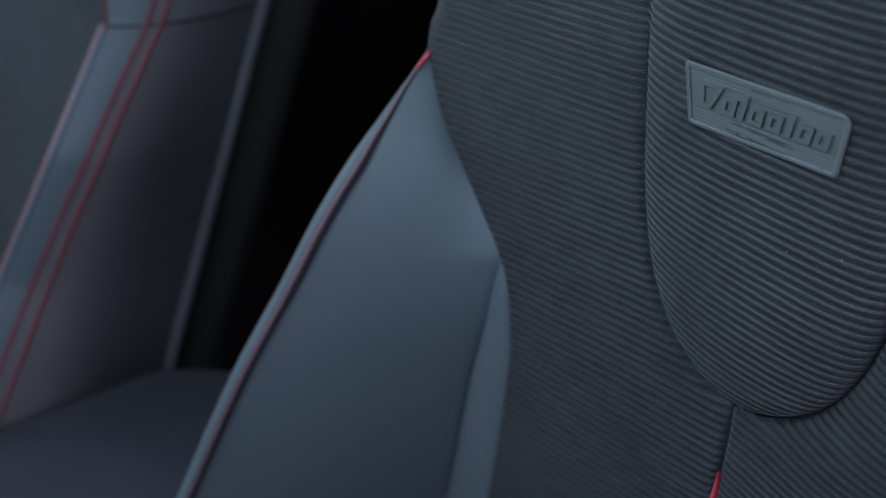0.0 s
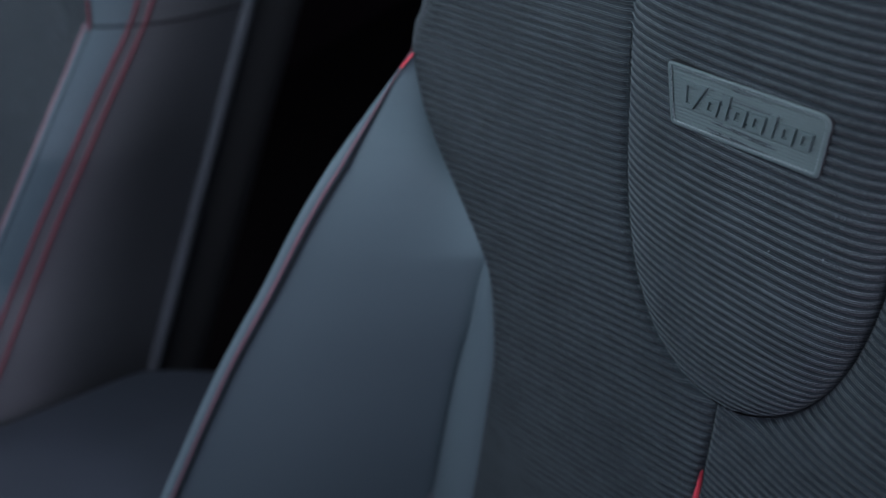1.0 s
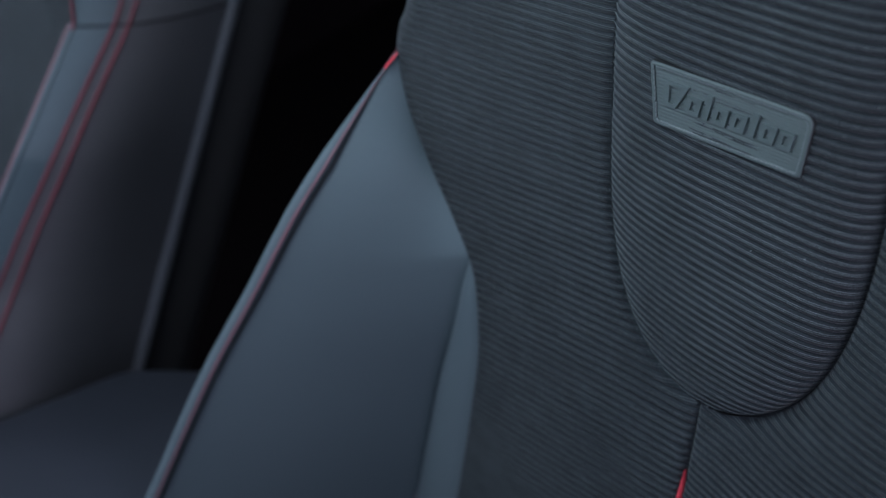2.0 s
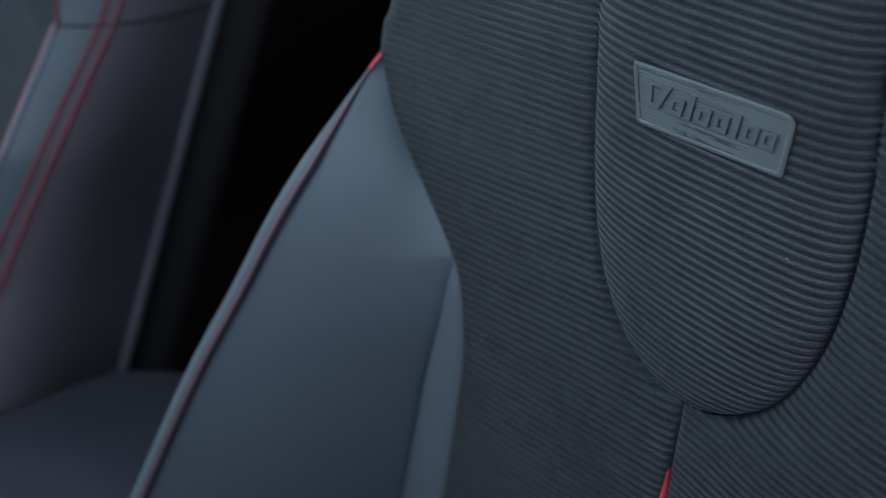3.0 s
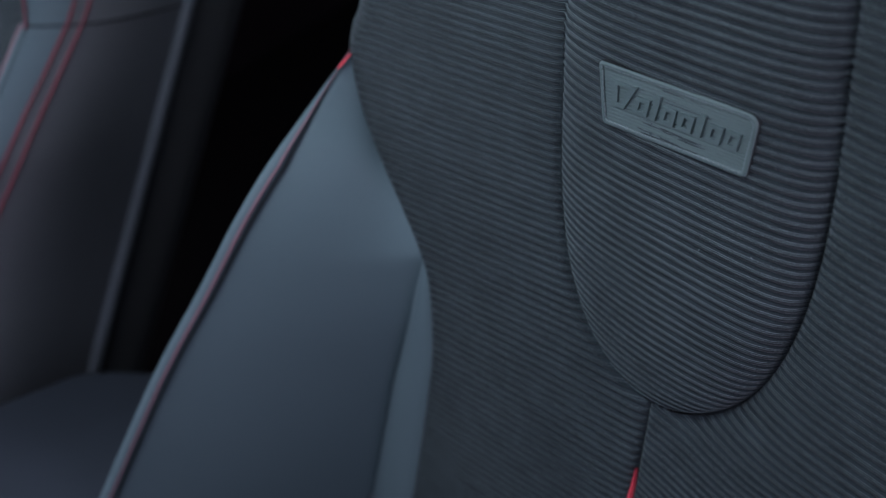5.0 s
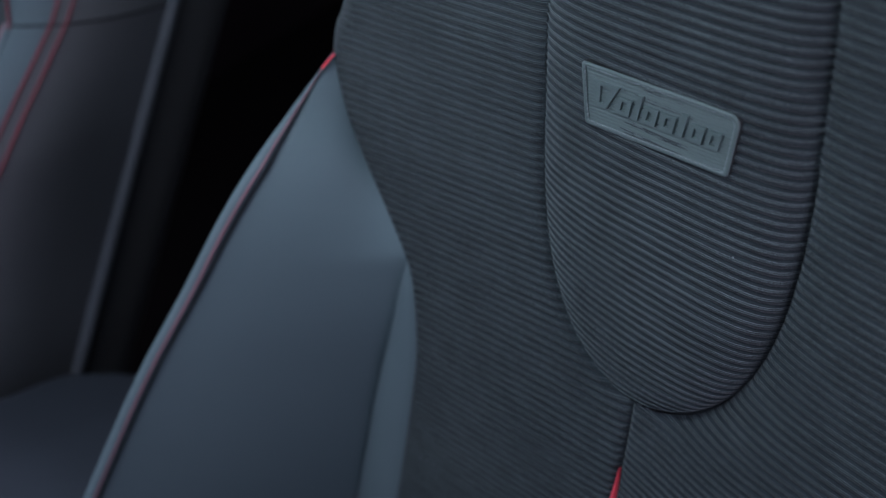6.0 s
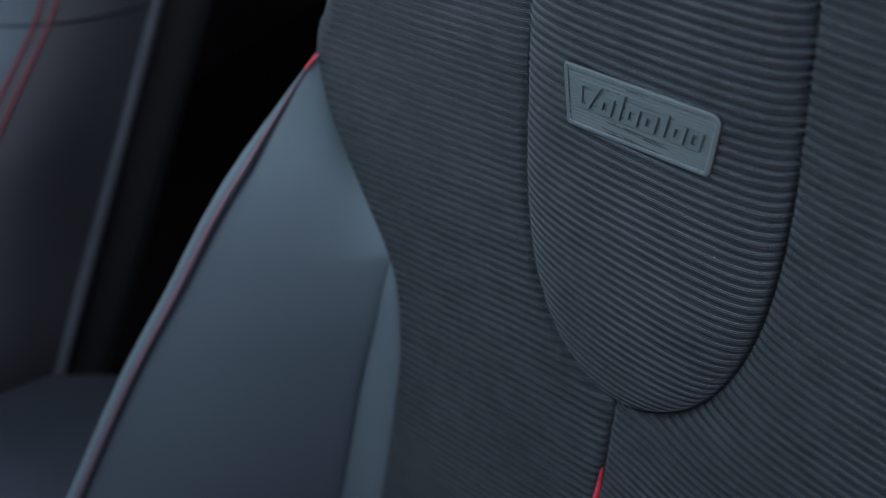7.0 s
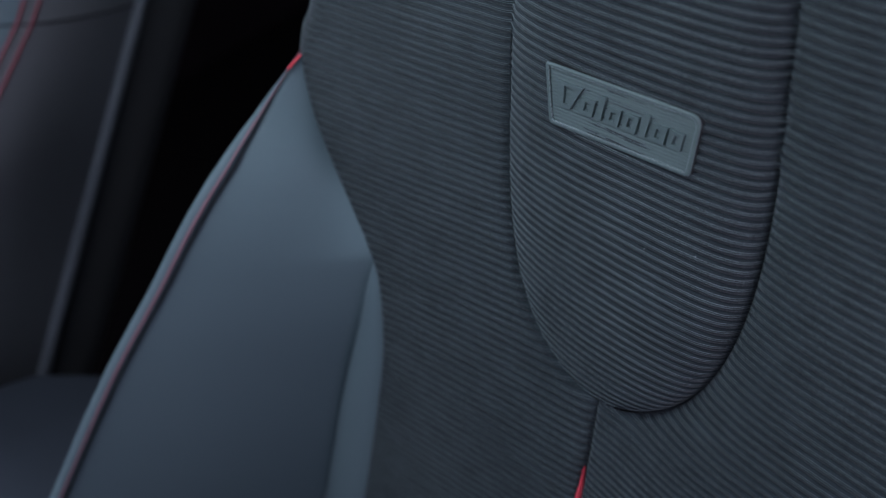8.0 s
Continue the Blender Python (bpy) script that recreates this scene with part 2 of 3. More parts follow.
def knit(me, columns, yarn):
    """Cloth and, along the proud rows of every rib, the paler yarn."""
    me.materials.append(FABRIC)
    me.materials.append(yarn)
    row = (np.arange(len(me.polygons)) // columns) % len(RIB_AT)
    me.polygons.foreach_set("material_index", np.isin(row, YARN_ROWS).astype(np.int32))
    return me


def insert_mesh():
    q, up = rib_rows(-DEEP, 0.17)
    s = np.sin(np.linspace(-1, 1, 61) * np.pi / 2)
    s = 0.6 * s + 0.4 * np.linspace(-1, 1, 61)
    row = np.maximum(q, -DEEP + 1e-5)[:, None] + 0 * s[None]
    # the ribs sink slightly towards the door, more so near the lower end, and stop at the seam
    steep = np.interp(row, (-0.15, -0.09, -0.05, 0.04), (-0.145, -0.120, -0.075, -0.015)) * np.clip((row + DEEP) / 0.02, 0, 1)
    v = row
    for _ in range(12):
        u = MID + half_width(v, s[None]) * s[None]
        v = np.maximum(0.5 * v + 0.5 * (row + (u - MID) * steep), -DEEP + 1e-5)
    u = MID + half_width(v, s[None]) * s[None]
    d = from_outline(u, v)
    pad = 0.0105 * (1 - np.exp(-d / 0.015)) - 0.0022
    pad -= 0.0012 * np.exp(-d / 0.0015)
    pad -= 0.0055 * np.exp(-d / 0.004) * np.clip((u - MID) / 0.03 + 0.3, 0, 1)
    wander, swell = uneven(q, len(s), 3)
    inside = np.clip(d / 0.01, 0, 1)
    v = v + 0.00010 * wander * inside
    w = face(u, v) + pad + 0.0015 * up[:, None] * np.clip(d / 0.004, 0.1, 1) * (1 + 0.14 * swell)
    return knit(grid_mesh("centre_insert", np.stack([u, v, w], -1)), u.shape[1] - 1, YARN)


# how the ribs fan out beside and below the insert: steep along its seam, level again a hand's width away
FAN_AT = np.linspace(-0.10, 0.40, 251)
FAN = np.cumsum(np.interp(FAN_AT, (-0.02, -0.005, 0.010, 0.025, 0.035, 0.05, 0.10), (0.30, 0.50, 1.0, 0.95, 0.55, 0.20, 0.10))) * 0.002
FAN -= np.interp(0.0, FAN_AT, FAN)

# the side cloth's ribs widen downwards, and level out beside the insert's lower end
STRETCH_AT = np.linspace(-0.40, 0.20, 301)
STRETCH = np.cumsum(np.interp(STRETCH_AT, (-0.40, -0.17, -0.065, 0.0, 0.20), (1.20, 1.18, 0.98, 0.95, 0.95))) * 0.002
STRETCH -= np.interp(0.0, STRETCH_AT, STRETCH)
BEND_AT = np.linspace(-0.40, 0.10, 251)
BEND = np.cumsum(np.interp(BEND_AT, (-0.40, -0.18, -0.12, -0.07, -0.04, 0.0), (0.12, 0.14, 0.15, 0.13, 0.06, 0.05))) * 0.002
BEND -= np.interp(-0.066, BEND_AT, BEND)


def side_mesh(side):
    """The ribbed cloth between the insert and the bolster; side -1 is towards the console."""
    q, up = rib_rows(-0.36, 0.162)
    if side < 0:
        q = np.interp(q, STRETCH_AT, STRETCH)
    s = np.linspace(0, 1, 81)
    s = s * s * (3 - 2 * s) * 0.6 + 0.4 * s

    def lean(u, q):
        if side < 0:
            return np.interp(u, BEND_AT, BEND) - 0.055 * np.clip((q + 0.08) / 0.07, 0, 1) * (u + 0.066)
        steep = np.interp(q, (-0.145, -0.115, -0.07, -0.04, -0.02, 0.03), (-0.22, -0.13, -0.06, -0.04, -0.02, 0.0))
        start = MID + np.interp(q, (-0.26, -0.21, -0.165, -0.14, -0.10, -0.05, 0.05), (-0.01, 0.0, 0.02, 0.04, 0.062, 0.072, 0.076))
        return steep * np.interp(u - start, FAN_AT, FAN) + np.interp(q, (-0.10, -0.05, 0.0, 0.06), (-0.13, -0.09, -0.04, 0.0)) * (u - start)

    def inner(v):
        return np.where(v > -DEEP, MID + side * half_width(v, side), seam_line(v))

    u_in = inner(q)
    for _ in range(60):
        u_in = 0.5 * u_in + 0.5 * inner(q + lean(u_in, q))
    u_out = np.where(side < 0, cloth_edge(q), 2 * MID - cloth_edge(q))
    for _ in range(30):
        e = cloth_edge(q + lean(u_out, q))
        u_out = e if side < 0 else 2 * MID - e
    u = u_in[:, None] + (u_out - u_in)[:, None] * s[None]
    v = q[:, None] + lean(u, q[:, None])
    d = from_outline(u, v)
    wander, swell = uneven(q, len(s), 5 + side)
    v = v + 0.00010 * wander * np.clip(d / 0.01, 0, 1) * np.clip(np.abs(u - u_out[:, None]) / 0.01, 0, 1)
    below = np.abs(u - seam_line(v)) + np.where(v < -DEEP, 0, 1)
    sink = (-0.0018 * np.exp(-d / 0.003) if side < 0 else -0.0050 * np.exp(-d / 0.014) * np.clip((u - MID) / 0.03 + 0.3, 0, 1)) - 0.0018 * np.exp(-below / 0.0025)
    ends = np.clip(np.minimum(np.minimum(d, below), np.abs(u - u_out[:, None])) / 0.0025, 0.1, 1)
    lip = (0.0016 if side < 0 else 0.0) * np.exp(-np.abs(u - u_out[:, None]) / 0.004)
    w = face(u, v) + sink + lip + (np.interp(v, (-0.22, -0.08, 0.02), (0.0025, 0.0012, 0.0008)) if side < 0 else 0.0014) * up[:, None] * ends * (1 + 0.14 * swell)
    # tucked under where it passes below the insert
    w -= 0.008 * ((v > -DEEP) & (side * (u - MID) < half_width(v, side) - 0.0008))
    P = np.stack([u, v, w], -1)
    # above the bolster the cloth rolls round the shoulder
    roll = []
    for k in range(1, 9):
        a = k / 8 * np.pi / 2 * 1.15
        edge = P[:, -1].copy()
        r = (0.022 if side < 0 else 0.001) * np.clip((edge[:, 1] + 0.054) / 0.022, 0.02, 1)
        edge[:, 0] += side * r * np.sin(a)
        edge[:, 2] -= r * (1 - np.cos(a)) + (0.004 * k * (edge[:, 1] > -0.05) if k > 6 else 0)
        roll.append(edge)
    P = np.concatenate([P, np.stack(roll, 1)], 1)
    return knit(grid_mesh("side_cloth", P), P.shape[1] - 1, SIDE_YARN)


def mirrored(P, side):
    P = np.array(P, dtype=np.float64)
    if side > 0:
        P[..., 0] = 2 * MID - P[..., 0]
    return P


def level(u, v, side):
    """Height of the cloth's face at the bolster, which leans back towards the console only."""
    return face(u, v) if side < 0 else 0.0 * np.asarray(u) + 0.0012


def bolster_rows(t, side=-1):
    """Inner border, ridge and their directions along the bolster."""
    inner = np.where((t < 0.424)[:, None], curve_at(EDGE, t), curve_at(CREASE, t))
    inner = np.concatenate([inner, level(inner[:, 0], inner[:, 1], side)[:, None]], 1)
    return inner, ridge_at(t, side)


def inward(t):
    """Unit way from the ridge across the bolster's face to its inner border."""
    inner, ridge = bolster_rows(t)
    d = inner - ridge
    return d / (np.linalg.norm(d, axis=1)[:, None] + 1e-4)


def narrow(t):
    return np.clip(np.asarray(t) / 0.25, 0.03, 1)[:, None]


def bolster_face_mesh(side):
    t = np.linspace(0.0 if side < 0 else 0.12, 1.2, 161)
    inner, ridge = bolster_rows(t, side)
    if side < 0:
        ridge = ridge + 0.0120 * narrow(t) * inward(t)
    x = 1 - np.linspace(1, 0, 81) ** 1.7
    # rises steeply from the crease, then runs nearly flat to the ridge
    soft = inner.copy()
    for _ in range(1000):
        soft[1:-1] = 0.5 * soft[1:-1] + 0.25 * (soft[:-2] + soft[2:])
    soft = inner + (soft - inner) * np.clip((t - 0.12) / 0.2, 0, 1)[:, None]
    ctrl = soft + (ridge - soft) * 0.35
    if side < 0:
        full = np.clip((t - 0.04) / 0.16, 0, 1) * np.clip((0.70 - t) / 0.35, 0, 1)
        ctrl[:, 0] += 0.009 * full
        ctrl[:, 2] += 0.003 * full
    a, b, c = ((1 - x) ** 2)[None, :, None], (2 * x * (1 - x))[None, :, None], (x * x)[None, :, None]
    P = a * soft[:, None] + b * ctrl[:, None] + c * ridge[:, None] + ((1 - x) ** 5)[None, :, None] * (inner - soft)[:, None]
    # tucked into the seam beside the red piping
    tuck = np.exp(-((1 - x)[None] * np.linalg.norm(ridge - inner, axis=1)[:, None]) / 0.0010) * narrow(t)
    P[..., 0] -= 0.0036 * tuck if side < 0 else 0
    return grid_mesh("bolster_face", mirrored(P, side))


def wedge_mesh(side):
    t = np.linspace(0.452, 1.2, 80)
    a, b = curve_at(CREASE, t), curve_at(EDGE, t)
    x = np.linspace(0, 1, 13)
    uv = a[:, None] + (b - a)[:, None] * x[None, :, None]
    wide = np.linalg.norm(b - a, axis=1)[:, None]
    w = level(uv[..., 0], uv[..., 1], side) + 0.004 * np.sqrt(np.clip(4 * x * (1 - x), 0, 1))[None] * np.clip(wide / 0.02, 0, 1) + 0.001 - 0.002 * (1 - x)[None] ** 4
    return grid_mesh("bolster_wedge", mirrored(np.concatenate([uv, w[..., None]], -1), side))


def gusset_mesh(side):
    """The tucked-in leather between the cloth's shoulder and the ridge."""
    t = np.linspace(-0.4, 0.04 if side < 0 else 0.121, 40)
    a = curve_at(EDGE, t)
    a = np.concatenate([a, level(a[:, 0], a[:, 1], side)[:, None] - (0.006 if side < 0 else 0.0008)], 1)
    b = ridge_at(t, side)
    b[:, 2] -= 0.002
    x = np.linspace(0, 1, 7)[None, :, None]
    return grid_mesh("gusset", mirrored(a[:, None] * (1 - x) + b[:, None] * x, side))


def rear_line(t, side=-1):
    """Where the leather flank meets the hard back shell."""
    t = np.asarray(t, dtype=np.float64)
    if side > 0:
        return np.stack([2 * MID - 0.268 + 0.0 * t, -0.0518 - 0.385 * t, -0.1495 + np.where(t > 0, 0.136, 0.085) * t], 1)
    return np.stack([-0.258 + 0.05 * np.clip(-t / 0.5, 0, 1), -0.057 - 0.31 * t, -0.155 + np.where(t > 0, 0.11, 0.03) * t], 1)


def flank_arc(t, side=-1):
    ridge = ridge_at(t, side)
    ridge[:, 0] += 0.001
    ridge[:, 2] -= 0.001
    rear = rear_line(t, side)
    ctrl = ridge + (rear - ridge) * 0.30
    ctrl[:, 0] -= 0.040 if side < 0 else 0.030
    return ridge, ctrl, rear


def border(t):
    """Share of the flank between the ridge and the first row of stitching."""
    return np.interp(t, (-0.6, -0.06, 0.0, 0.2, 0.45, 1.2), (0.40, 0.32, 0.26, 0.21, 0.175, 0.16))


def flank_line(t, x, side=-1, out=0.0):
    ridge, ctrl, rear = flank_arc(t, side)
    x = np.broadcast_to(x, t.shape)[:, None]
    P = (1 - x) ** 2 * ridge + 2 * x * (1 - x) * ctrl + x * x * rear
    P[:, 0] -= out
    return P


def flank_mesh(side, t0, t1, name, inner):
    """The flank's border beside the ridge (inner) or all that lies behind it."""
    t = np.linspace(t0, t1, 90)
    b = border(t)
    x = [b * k if inner else b + (1 - b) * k for k in np.linspace(0, 1, 25)]
    return grid_mesh(name, mirrored(np.stack([flank_line(t, q, side) for q in x], 1), side))


def shell_mesh():
    """The hard shell round the back, from one trim strip to the other."""
    t = np.linspace(-0.85, 1.25, 60)
    left, right = rear_line(t), mirrored(rear_line(t, 1), 1)
    turn = np.linspace(0, np.pi, 41)
    a = ((1 - np.cos(turn)) / 2)[None, :, None]
    P = left[:, None] * (1 - a) + right[:, None] * a
    P[..., 2] -= 0.11 * np.sin(turn)[None] ** 0.4
    return grid_mesh("back_shell", P)


def crown_mesh():
    """The top of the back, from the cloth over to the shell."""
    u = np.linspace(-0.265, 2 * MID + 0.265, 61)
    x = np.linspace(0, 1, 15)
    rear_z = -0.160 - 0.07 * np.sin(np.pi * (u + 0.265) / (2 * MID + 0.53)) ** 0.45
    P = np.empty((len(x), len(u), 3))
    P[..., 0] = u[None]
    P[..., 1] = 0.166 + 0.03 * np.sin(np.pi * x)[:, None]
    P[..., 2] = -0.004 + (rear_z[None] + 0.004) * x[:, None]
    return grid_mesh("crown", P)


def cushion_mesh():
    bm = box_bm(-0.25, 2 * MID + 0.25, -0.72, -0.56, -0.10, 0.46, 0.05, 4)
    for v in bm.verts:
        v.co.y += 0.12 * (v.co.z - 0.1) + 0.02 * (abs(v.co.x - MID) / 0.25) ** 2
    return bm


def label_outline(inset=0.0, steps=6):
    """Rounded trapezium of the stitched label, counter-clockwise, with equal counts of points for every inset."""
    h, top, low = 0.0152 - inset, 0.0424 - inset * 1.05, 0.0394 - inset * 1.05
    pts = []
    for sx, sy, half_w, a0, corner in ((1, 1, top, 0, 0.0048), (-1, 1, top, 90, 0.0022), (-1, -1, low, 180, 0.0026), (1, -1, low, 270, 0.0030)):
        r = max(corner - inset * 0.7, 0.0006)
        for k in range(steps + 1):
            a = radians(a0 + 90 * k / steps)
            pts.append((sx * (half_w - r) + r * math.cos(a), sy * (h - r) + r * math.sin(a)))
    return np.array(pts)


LABEL_Z = 0.0
LABEL_AT = (0.0066, 0.0061, 0.0106, 0, 0, 0.7)
FIELD = -0.0011      # the label's sunken middle


def label_edge_mesh():
    return grid_mesh("label_edge", np.array([[(x, y, z) for x, y in label_outline(i)] for i, z in ((0.0, -0.0050), (-0.0002, -0.0030), (0.0, -0.0009))]), closed=True)


def label_mesh():
    rings = [(0.0002, -0.0012), (0.0, -0.0010), (0.0002, -0.0004), (0.0006, 0.0), (0.0016, 0.0), (0.0020, -0.0003), (0.0022, FIELD), (0.0030, FIELD)]
    P = np.array([[(x, y, LABEL_Z + z) for x, y in label_outline(i)] for i, z in rings])
    return grid_mesh("label", P, closed=True)


def field_mesh():
    """The label's sunken middle with its fine level grooves."""
    rows, edge = 15, 0.0024
    y0, y1 = -0.0152 + edge, 0.0152 - edge
    P = []
    for k in range(rows):
        for at, z in ((0.0, 0.0), (0.25, 0.00022), (0.70, 0.00022), (0.95, 0.0)):
            y = y0 + (y1 - y0) * (k + at) / rows
            half = 0.0394 - edge + 0.0030 * (y + 0.0152) / 0.0304
            P.append([(half * x, y, FIELD + z) for x in np.linspace(-1, 1, 9)])
    return grid_mesh("field", P)


def emblem_block(x, wide, high, slot=0.0, foot=1.0):
    """A raised, slanted block of the label's emblem; slot: the width of a gap sunk through its middle; foot: its width below as a share of that above."""
    bm = bmesh.new()
    z0, z1 = LABEL_Z + FIELD - 0.0003, LABEL_Z + 0.0003
    mid = x + wide / 2

    def ring(grow, z, half, low, top):
        b = [(mid - half * foot - grow, low - grow), (mid + half * foot + grow, low - grow), (mid + half + grow, top + grow), (mid - half - grow, top + grow)]
        return [bm.verts.new((p + 0.22 * q, q - 0.0042, z)) for p, q in b]

    outer = [ring(0.0, z0, wide / 2, 0.0, high), ring(-0.0002, z1, wide / 2, 0.0, high)]
    rings = outer
    if slot:
        rings = outer + [ring(0.0, z1, slot / 2, 0.0022, high - 0.0020), ring(-0.0001, z0, slot / 2, 0.0022, high - 0.0020)]
    bm.faces.new(rings[-1])
    for a, b in zip(rings, rings[1:]):
        for k in range(4):
            bm.faces.new((a[k], a[(k + 1) % 4], b[(k + 1) % 4], b[k]))
    return bm


def stitch_mesh():
    me = tube("stitch", [(-0.0009, 0, -0.0004), (-0.0005, 0, 0.0001), (0.0005, 0, 0.0001), (0.0009, 0, -0.0004)], 0.00042, sides=6)
    me.materials.append(LABEL_THREAD)
    return me


def build_label(seat):
    lab = part("label", label_mesh(), LABEL, seat, "grey-blue rubberised label with embossed bars")
    lab.matrix_basis = pose(*LABEL_AT)
    # the label's side wall is blackened to give it a shaded side
    part("label_edge", label_edge_mesh(), SHADE_BLACK, lab, "side wall of the label, coloured black for its shade")
    part("field", field_mesh(), LABEL, lab)
    for x, wide, high, slot, foot in ((-0.0375, 0.0150, 0.0128, 0.0060, 0.42), (-0.0222, 0.0080, 0.0088, 0.0028, 1.0), (-0.0125, 0.0032, 0.0128, 0.0, 1.0), (-0.0076, 0.0078, 0.0088, 0.0028, 1.0),
                                      (0.0018, 0.0080, 0.0088, 0.0026, 1.0), (0.0114, 0.0036, 0.0116, 0.0, 1.0), (0.0168, 0.0080, 0.0088, 0.0028, 1.0), (0.0266, 0.0068, 0.0088, 0.0030, 1.0)):
        part("bar", emblem_block(x, wide, high, slot, foot), EMBLEM, lab)
    me = stitch_mesh()
    ring = label_outline(0.0019)
    ring = np.concatenate([ring, ring[:1]])
    run = np.concatenate([[0], np.cumsum(np.linalg.norm(np.diff(ring, axis=0), axis=1))])
    for d in np.arange(0, run[-1] - 0.0014, 0.0026):
        k = int(np.searchsorted(run, d, side="right")) - 1
        f = (d - run[k]) / max(run[k + 1] - run[k], 1e-9)
        x, y = ring[k] + f * (ring[k + 1] - ring[k])
        way = ring[k + 1] - ring[k]
        ob = part("stitch", me, LABEL_THREAD, lab)
        ob.matrix_basis = pose(x, y, LABEL_Z - 0.0003, 0, 0, math.degrees(math.atan2(way[1], way[0])))
    return lab


def tab_mesh():
    """The red sliver that widens down the lower seam."""
    v = np.linspace(-0.212, -0.36, 40)
    wide = 0.0005 + 0.0052 * np.clip((-0.212 - v) / 0.04, 0, 1) ** 0.8
    x = np.linspace(-1, 1, 9)
    P = np.empty((len(v), len(x), 3))
    P[..., 0] = (seam_line(v) + 0.0)[:, None] + wide[:, None] * x[None] * 0.5
    P[..., 1] = v[:, None]
    P[..., 2] = -0.0015 + 0.0035 * np.sqrt(1 - 0.9 * x**2)[None]
    return grid_mesh("red_tab", P)


def insert_seam_mesh():
    """Added cord filling the insert's seam as its shadow line; deeper towards the door."""
    low = np.clip((OUTLINE[:, 0] - MID) / 0.03 + 0.3, 0, 1)
    return tube("insert_seam", np.concatenate([OUTLINE, (-0.0064 - 0.0018 * low)[:, None]], 1)[::2], 0.0016, sides=8)


def build_seat(at, label):
    seat = thing("car_seat", at, label, "car seat", "front seats")
    part("centre_insert", insert_mesh(), FABRIC, seat, "dark ribbed knit insert with a rounded lower end")
    part("insert_seam", insert_seam_mesh(), FABRIC, seat, "added cloth cord as the shadow line round the insert")
    for side in (-1, 1):
        part("side_cloth", side_mesh(side), FABRIC, seat, "finely ribbed dark grey cloth")
        bolster = part("bolster_face", bolster_face_mesh(side), LEATHER, seat, "smooth blue-grey leather bolster")
        part("bolster_wedge", wedge_mesh(side), LEATHER, seat)
        flank = part("bolster_flank", flank_mesh(side, 0.0, 1.2, "bolster_flank", False), DARK_LEATHER, seat, "dark leather flank of the bolster")
        part("flank_border", flank_mesh(side, 0.0, 1.2, "flank_border", True), BORDER_LEATHER, flank, "blue-grey leather border beside the stitching")
        part("shoulder_leather", flank_mesh(side, -0.62, 0.0, "shoulder_leather", False), DARK_LEATHER, seat)
        part("gusset", gusset_mesh(side), BORDER_LEATHER if side < 0 else FABRIC, seat)
        part("shoulder_border", flank_mesh(side, -0.62, 0.0, "shoulder_border", True), BORDER_LEATHER, seat)
        # the cross seam's shadow line, drawn as a black cord
        part("cross_seam", tube("cross_seam", mirrored(flank_line(np.zeros(30) + 0.004, np.linspace(0.02, 1, 30), side, 0.0002), side), 0.0009), SHADE_BLACK, flank)
        t = np.linspace(0.0, 1.2, 160)
        if side < 0:
            ridge = ridge_at(t)
            n = narrow(t)
            part("edge_roll", tube("edge_roll", mirrored(ridge + 0.0048 * n * inward(t), side), 0.0044 * n[:, 0]), LEATHER, bolster)
            part("red_piping", tube("red_piping", mirrored(ridge + 0.0066 * n * inward(t) + np.array((0.0028, 0.0014, 0.0018)) * n, side), 0.0003 + 0.0011 * np.clip((t - 0.03) / 0.35, 0, 1)), PIPING, bolster, "thin red piping along the bolster's edge")
            end = np.linspace(-0.002, 0.030, 12)
            part("piping_end", tube("piping_end", mirrored(ridge_at(end) + np.array((0.0008, 0.0002, 0.0006)), side), 0.0008), RED_TAB, bolster, "bright red end of the piping")
            # black cord laid in the groove to paint its shade
            part("seam", tube("seam", mirrored(ridge + 0.0109 * n * inward(t) + np.array((0.0012, 0.0004, 0.0006)) * n, side), 0.0006 * n[:, 0]), SHADE_BLACK, bolster, "black cord as the shade in the groove beside the piping")
        else:
            crest = ridge_at(t, side) + np.array((0.0024, 0.0, -0.0014))
            part("edge_roll", tube("edge_roll", mirrored(crest, side), 0.0025), BORDER_LEATHER, bolster)
            part("red_piping", tube("red_piping", mirrored(crest + np.array((0.0014, 0.0, 0.0028)), side), 0.0012), PIPING, bolster, "thin red piping along the bolster's edge")
            end = np.linspace(-0.10, 0.01, 16)
            part("piping_end", tube("piping_end", mirrored(ridge_at(end, side) + np.array((-0.0008, 0.0002, 0.0006)), side), 0.0010), RED, bolster, "bright red end of the piping")
        t = np.linspace(-0.6, 1.2, 150)
        for x in (0.0, 0.095):
            part("red_stitching", tube("red_stitching", mirrored(flank_line(t, border(t) + x, side, 0.0006), side), 0.0013), RED, flank, "row of red stitching")
        part("trim_strip", tube("trim_strip", mirrored(rear_line(np.linspace(-0.85, 1.25, 80), side) + np.array((-0.002, 0, 0.002)), side), 0.006), TRIM, seat, "grey trim strip along the seat's shell")
    part("back_shell", shell_mesh(), SHELL, seat, "black hard plastic back shell")
    part("crown", crown_mesh(), FABRIC, seat)
    part("cushion", cushion_mesh(), DARK_LEATHER, seat, "dark leather seat cushion")
    part("red_tab", tab_mesh(), RED_TAB, seat, "bright red tab in the lower seam")
    build_label(seat)
    return seat


LINT = [(0.0529, -0.0460), (0.0257, -0.0540), (0.0019, -0.0387)]
near_seat = build_seat(SEAT, "dark ribbed-cloth and leather sports seat with red piping")
far_seat = copy_thing(near_seat, SEAT @ Matrix.Translation((-0.82, -0.107, 0.0441)) @ pose(0, 0, 0, -7.0) @ Matrix.Translation((0, 0.05, 0)))
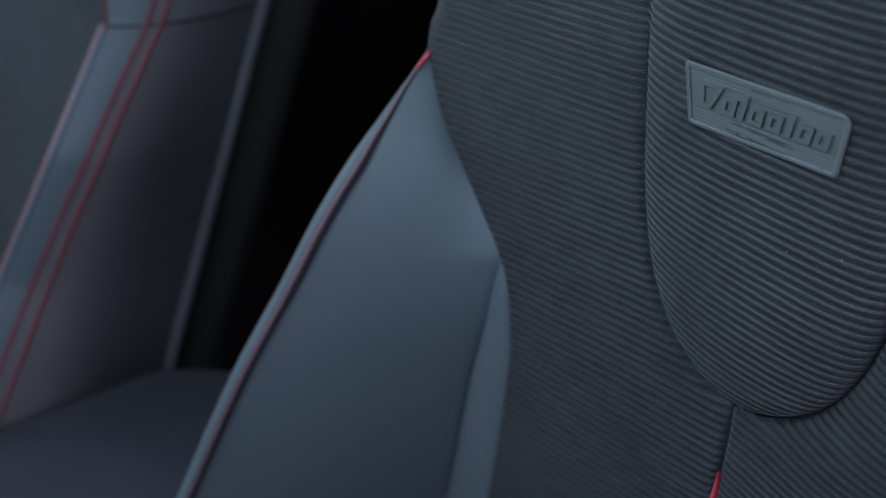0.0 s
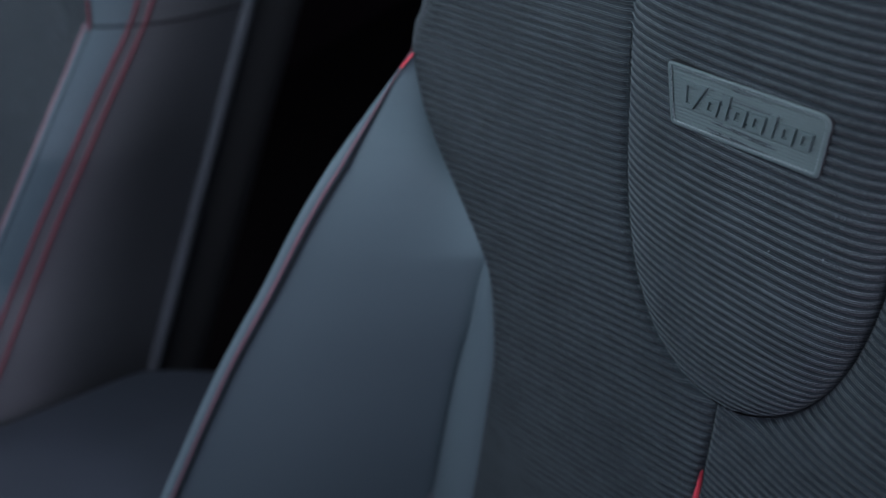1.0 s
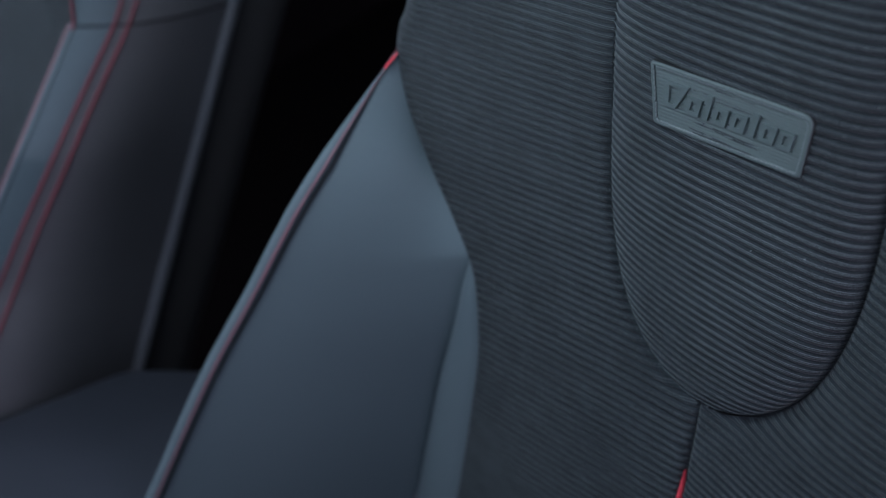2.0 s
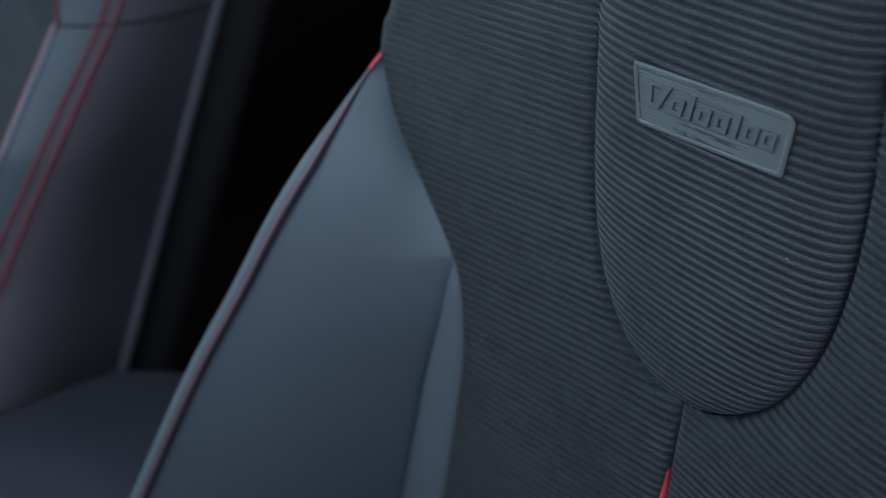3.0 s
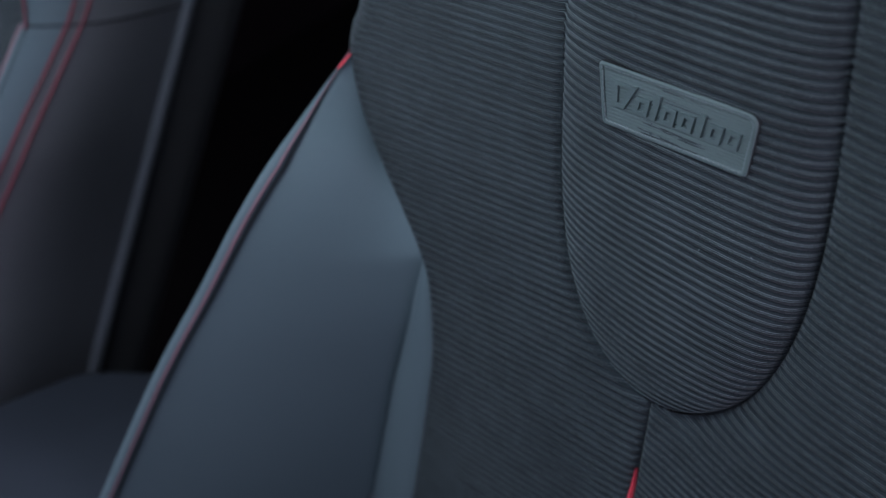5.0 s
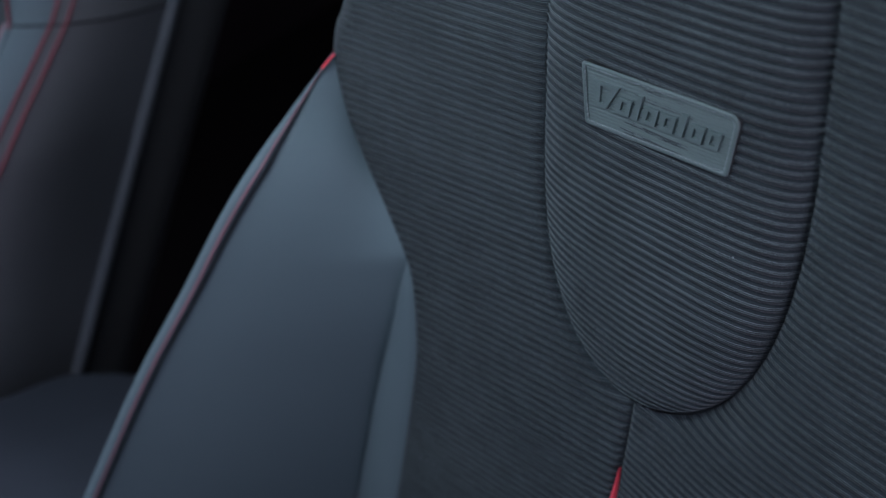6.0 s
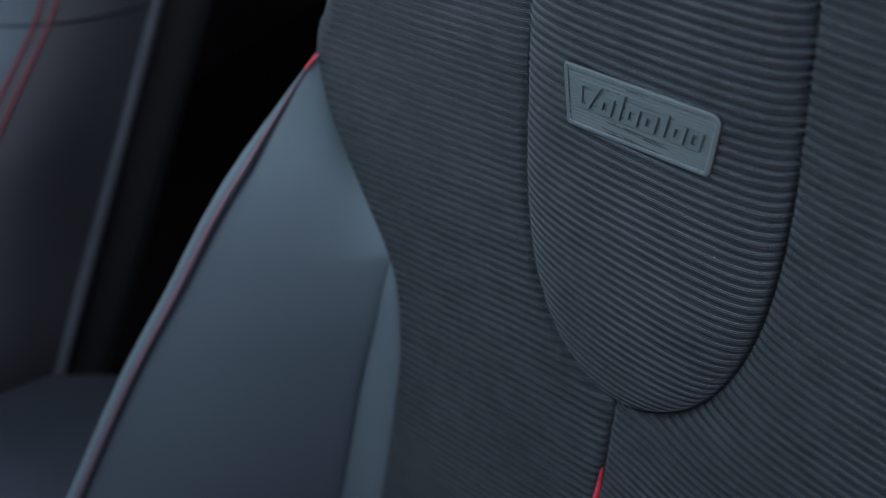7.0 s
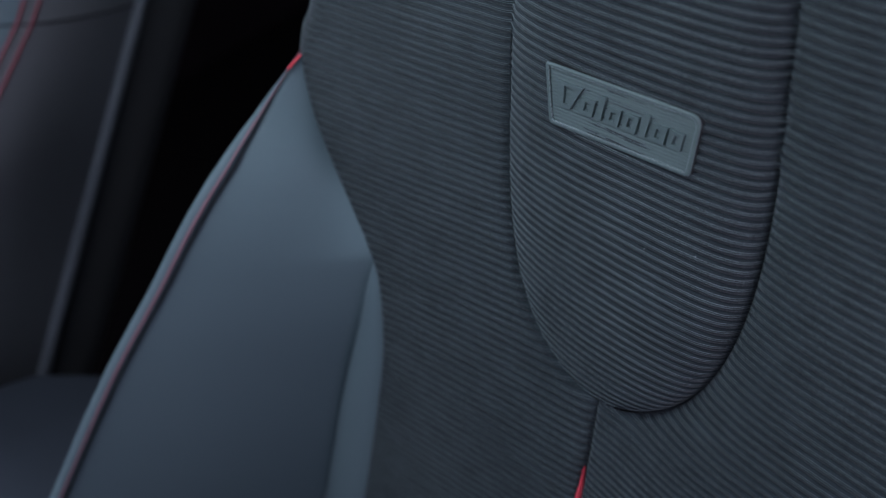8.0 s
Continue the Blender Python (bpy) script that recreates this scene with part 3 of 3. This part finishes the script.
tagged(far_seat, "neighbouring dark leather seat with double red stitching")


# a few specks of lint on the insert
for x, y in LINT:
    bm = bmesh.new()
    bmesh.ops.create_icosphere(bm, subdivisions=2, radius=0.00045)
    for v in bm.verts:
        v.co *= 0.7 + 0.6 * noise.noise(v.co * 3000 + Vector((x, y, 0)) * 900)
    me = bpy.data.meshes.new("lint")
    bm.to_mesh(me)
    bm.free()
    me.materials.append(THREAD)
    ob = tagged(new("lint", me), "tiny pale speck of lint on the ribbed seat cloth", "lint", "lint on the seat")
    ob.matrix_world = SEAT @ Matrix.Translation((x, y, 0.0092))


# ---- the cabin ----
def wall(name, mat, label, *boxes):
    """Plain closing panels, one mesh."""
    me = bpy.data.meshes.new(name)
    bm = bmesh.new()
    for x0, x1, y0, y1, z0, z1 in boxes:
        one = box_bm(x0, x1, y0, y1, z0, z1)
        one.to_mesh(me)
        one.free()
        bm.from_mesh(me)
    bm.to_mesh(me)
    bm.free()
    me.materials.append(mat)
    return tagged(new(name, me), label, "cabin", kind="structure")


wall("floor", CARPET, "black carpet of the car's floor", (-1.46, 0.66, -1.66, 1.26, 0.14, 0.20))
wall("ceiling", LINING, "dark roof lining of the car", (-1.46, 0.22, -1.05, 1.26, 1.60, 1.66), (0.22, 0.66, 0.10, 1.26, 1.60, 1.66))
wall("wall_rear", CARPET, "black lining at the back of the cabin", (-1.40, 0.60, 1.20, 1.26, 0.20, 1.60))
wall("wall_front", PLASTIC, "dark bulkhead under the windscreen", (-1.40, 0.60, -1.66, -1.60, 0.20, 1.05))
wall("wall_door", LINING, "dark door lining below and round the side window", (0.60, 0.66, -1.66, 1.26, 0.20, 0.88), (0.60, 0.66, 0.25, 0.42, 0.88, 1.60), (0.60, 0.66, 0.42, 1.26, 0.88, 1.05), (0.60, 0.66, 0.42, 1.26, 1.42, 1.60), (0.60, 0.66, 1.0, 1.26, 1.05, 1.42))
wall("wall_far_door", LINING, "dark far door lining below and round the window", (-1.46, -1.40, -1.66, 1.26, 0.20, 1.10), (-1.46, -1.40, -1.05, 1.26, 1.52, 1.60), (-1.46, -1.40, 0.15, 1.26, 1.10, 1.52))


def console():
    ob = thing("centre_console", SEAT, "dark leather centre console between the two seats", "console")
    w = np.linspace(0, 1, 60)
    x = np.linspace(-1, 1, 61)
    across = np.sign(x) * np.abs(x)
    U = -0.420 + 0.091 * across
    rear = 0.070 * x**2
    W = rear[None] + (0.55 - rear)[None] * w[:, None] ** 1.5
    top = -0.385 + 0.117 * W - 0.10 * np.exp(-(W - rear[None]) / 0.004)
    drop = 0.004 * x**2 + 0.05 * np.clip(np.abs(x) - 0.92, 0, 1) ** 2 / 0.0064
    P = np.stack(np.broadcast_arrays(U[None, :], top - drop[None, :], W), -1)
    part("armrest", grid_mesh("armrest", P), PAD, ob, "padded dark blue leather armrest")
    part("console_body", box_bm(-0.495, -0.345, -0.78, -0.46, 0.09, 0.5, 0.01), PLASTIC, ob)


console()
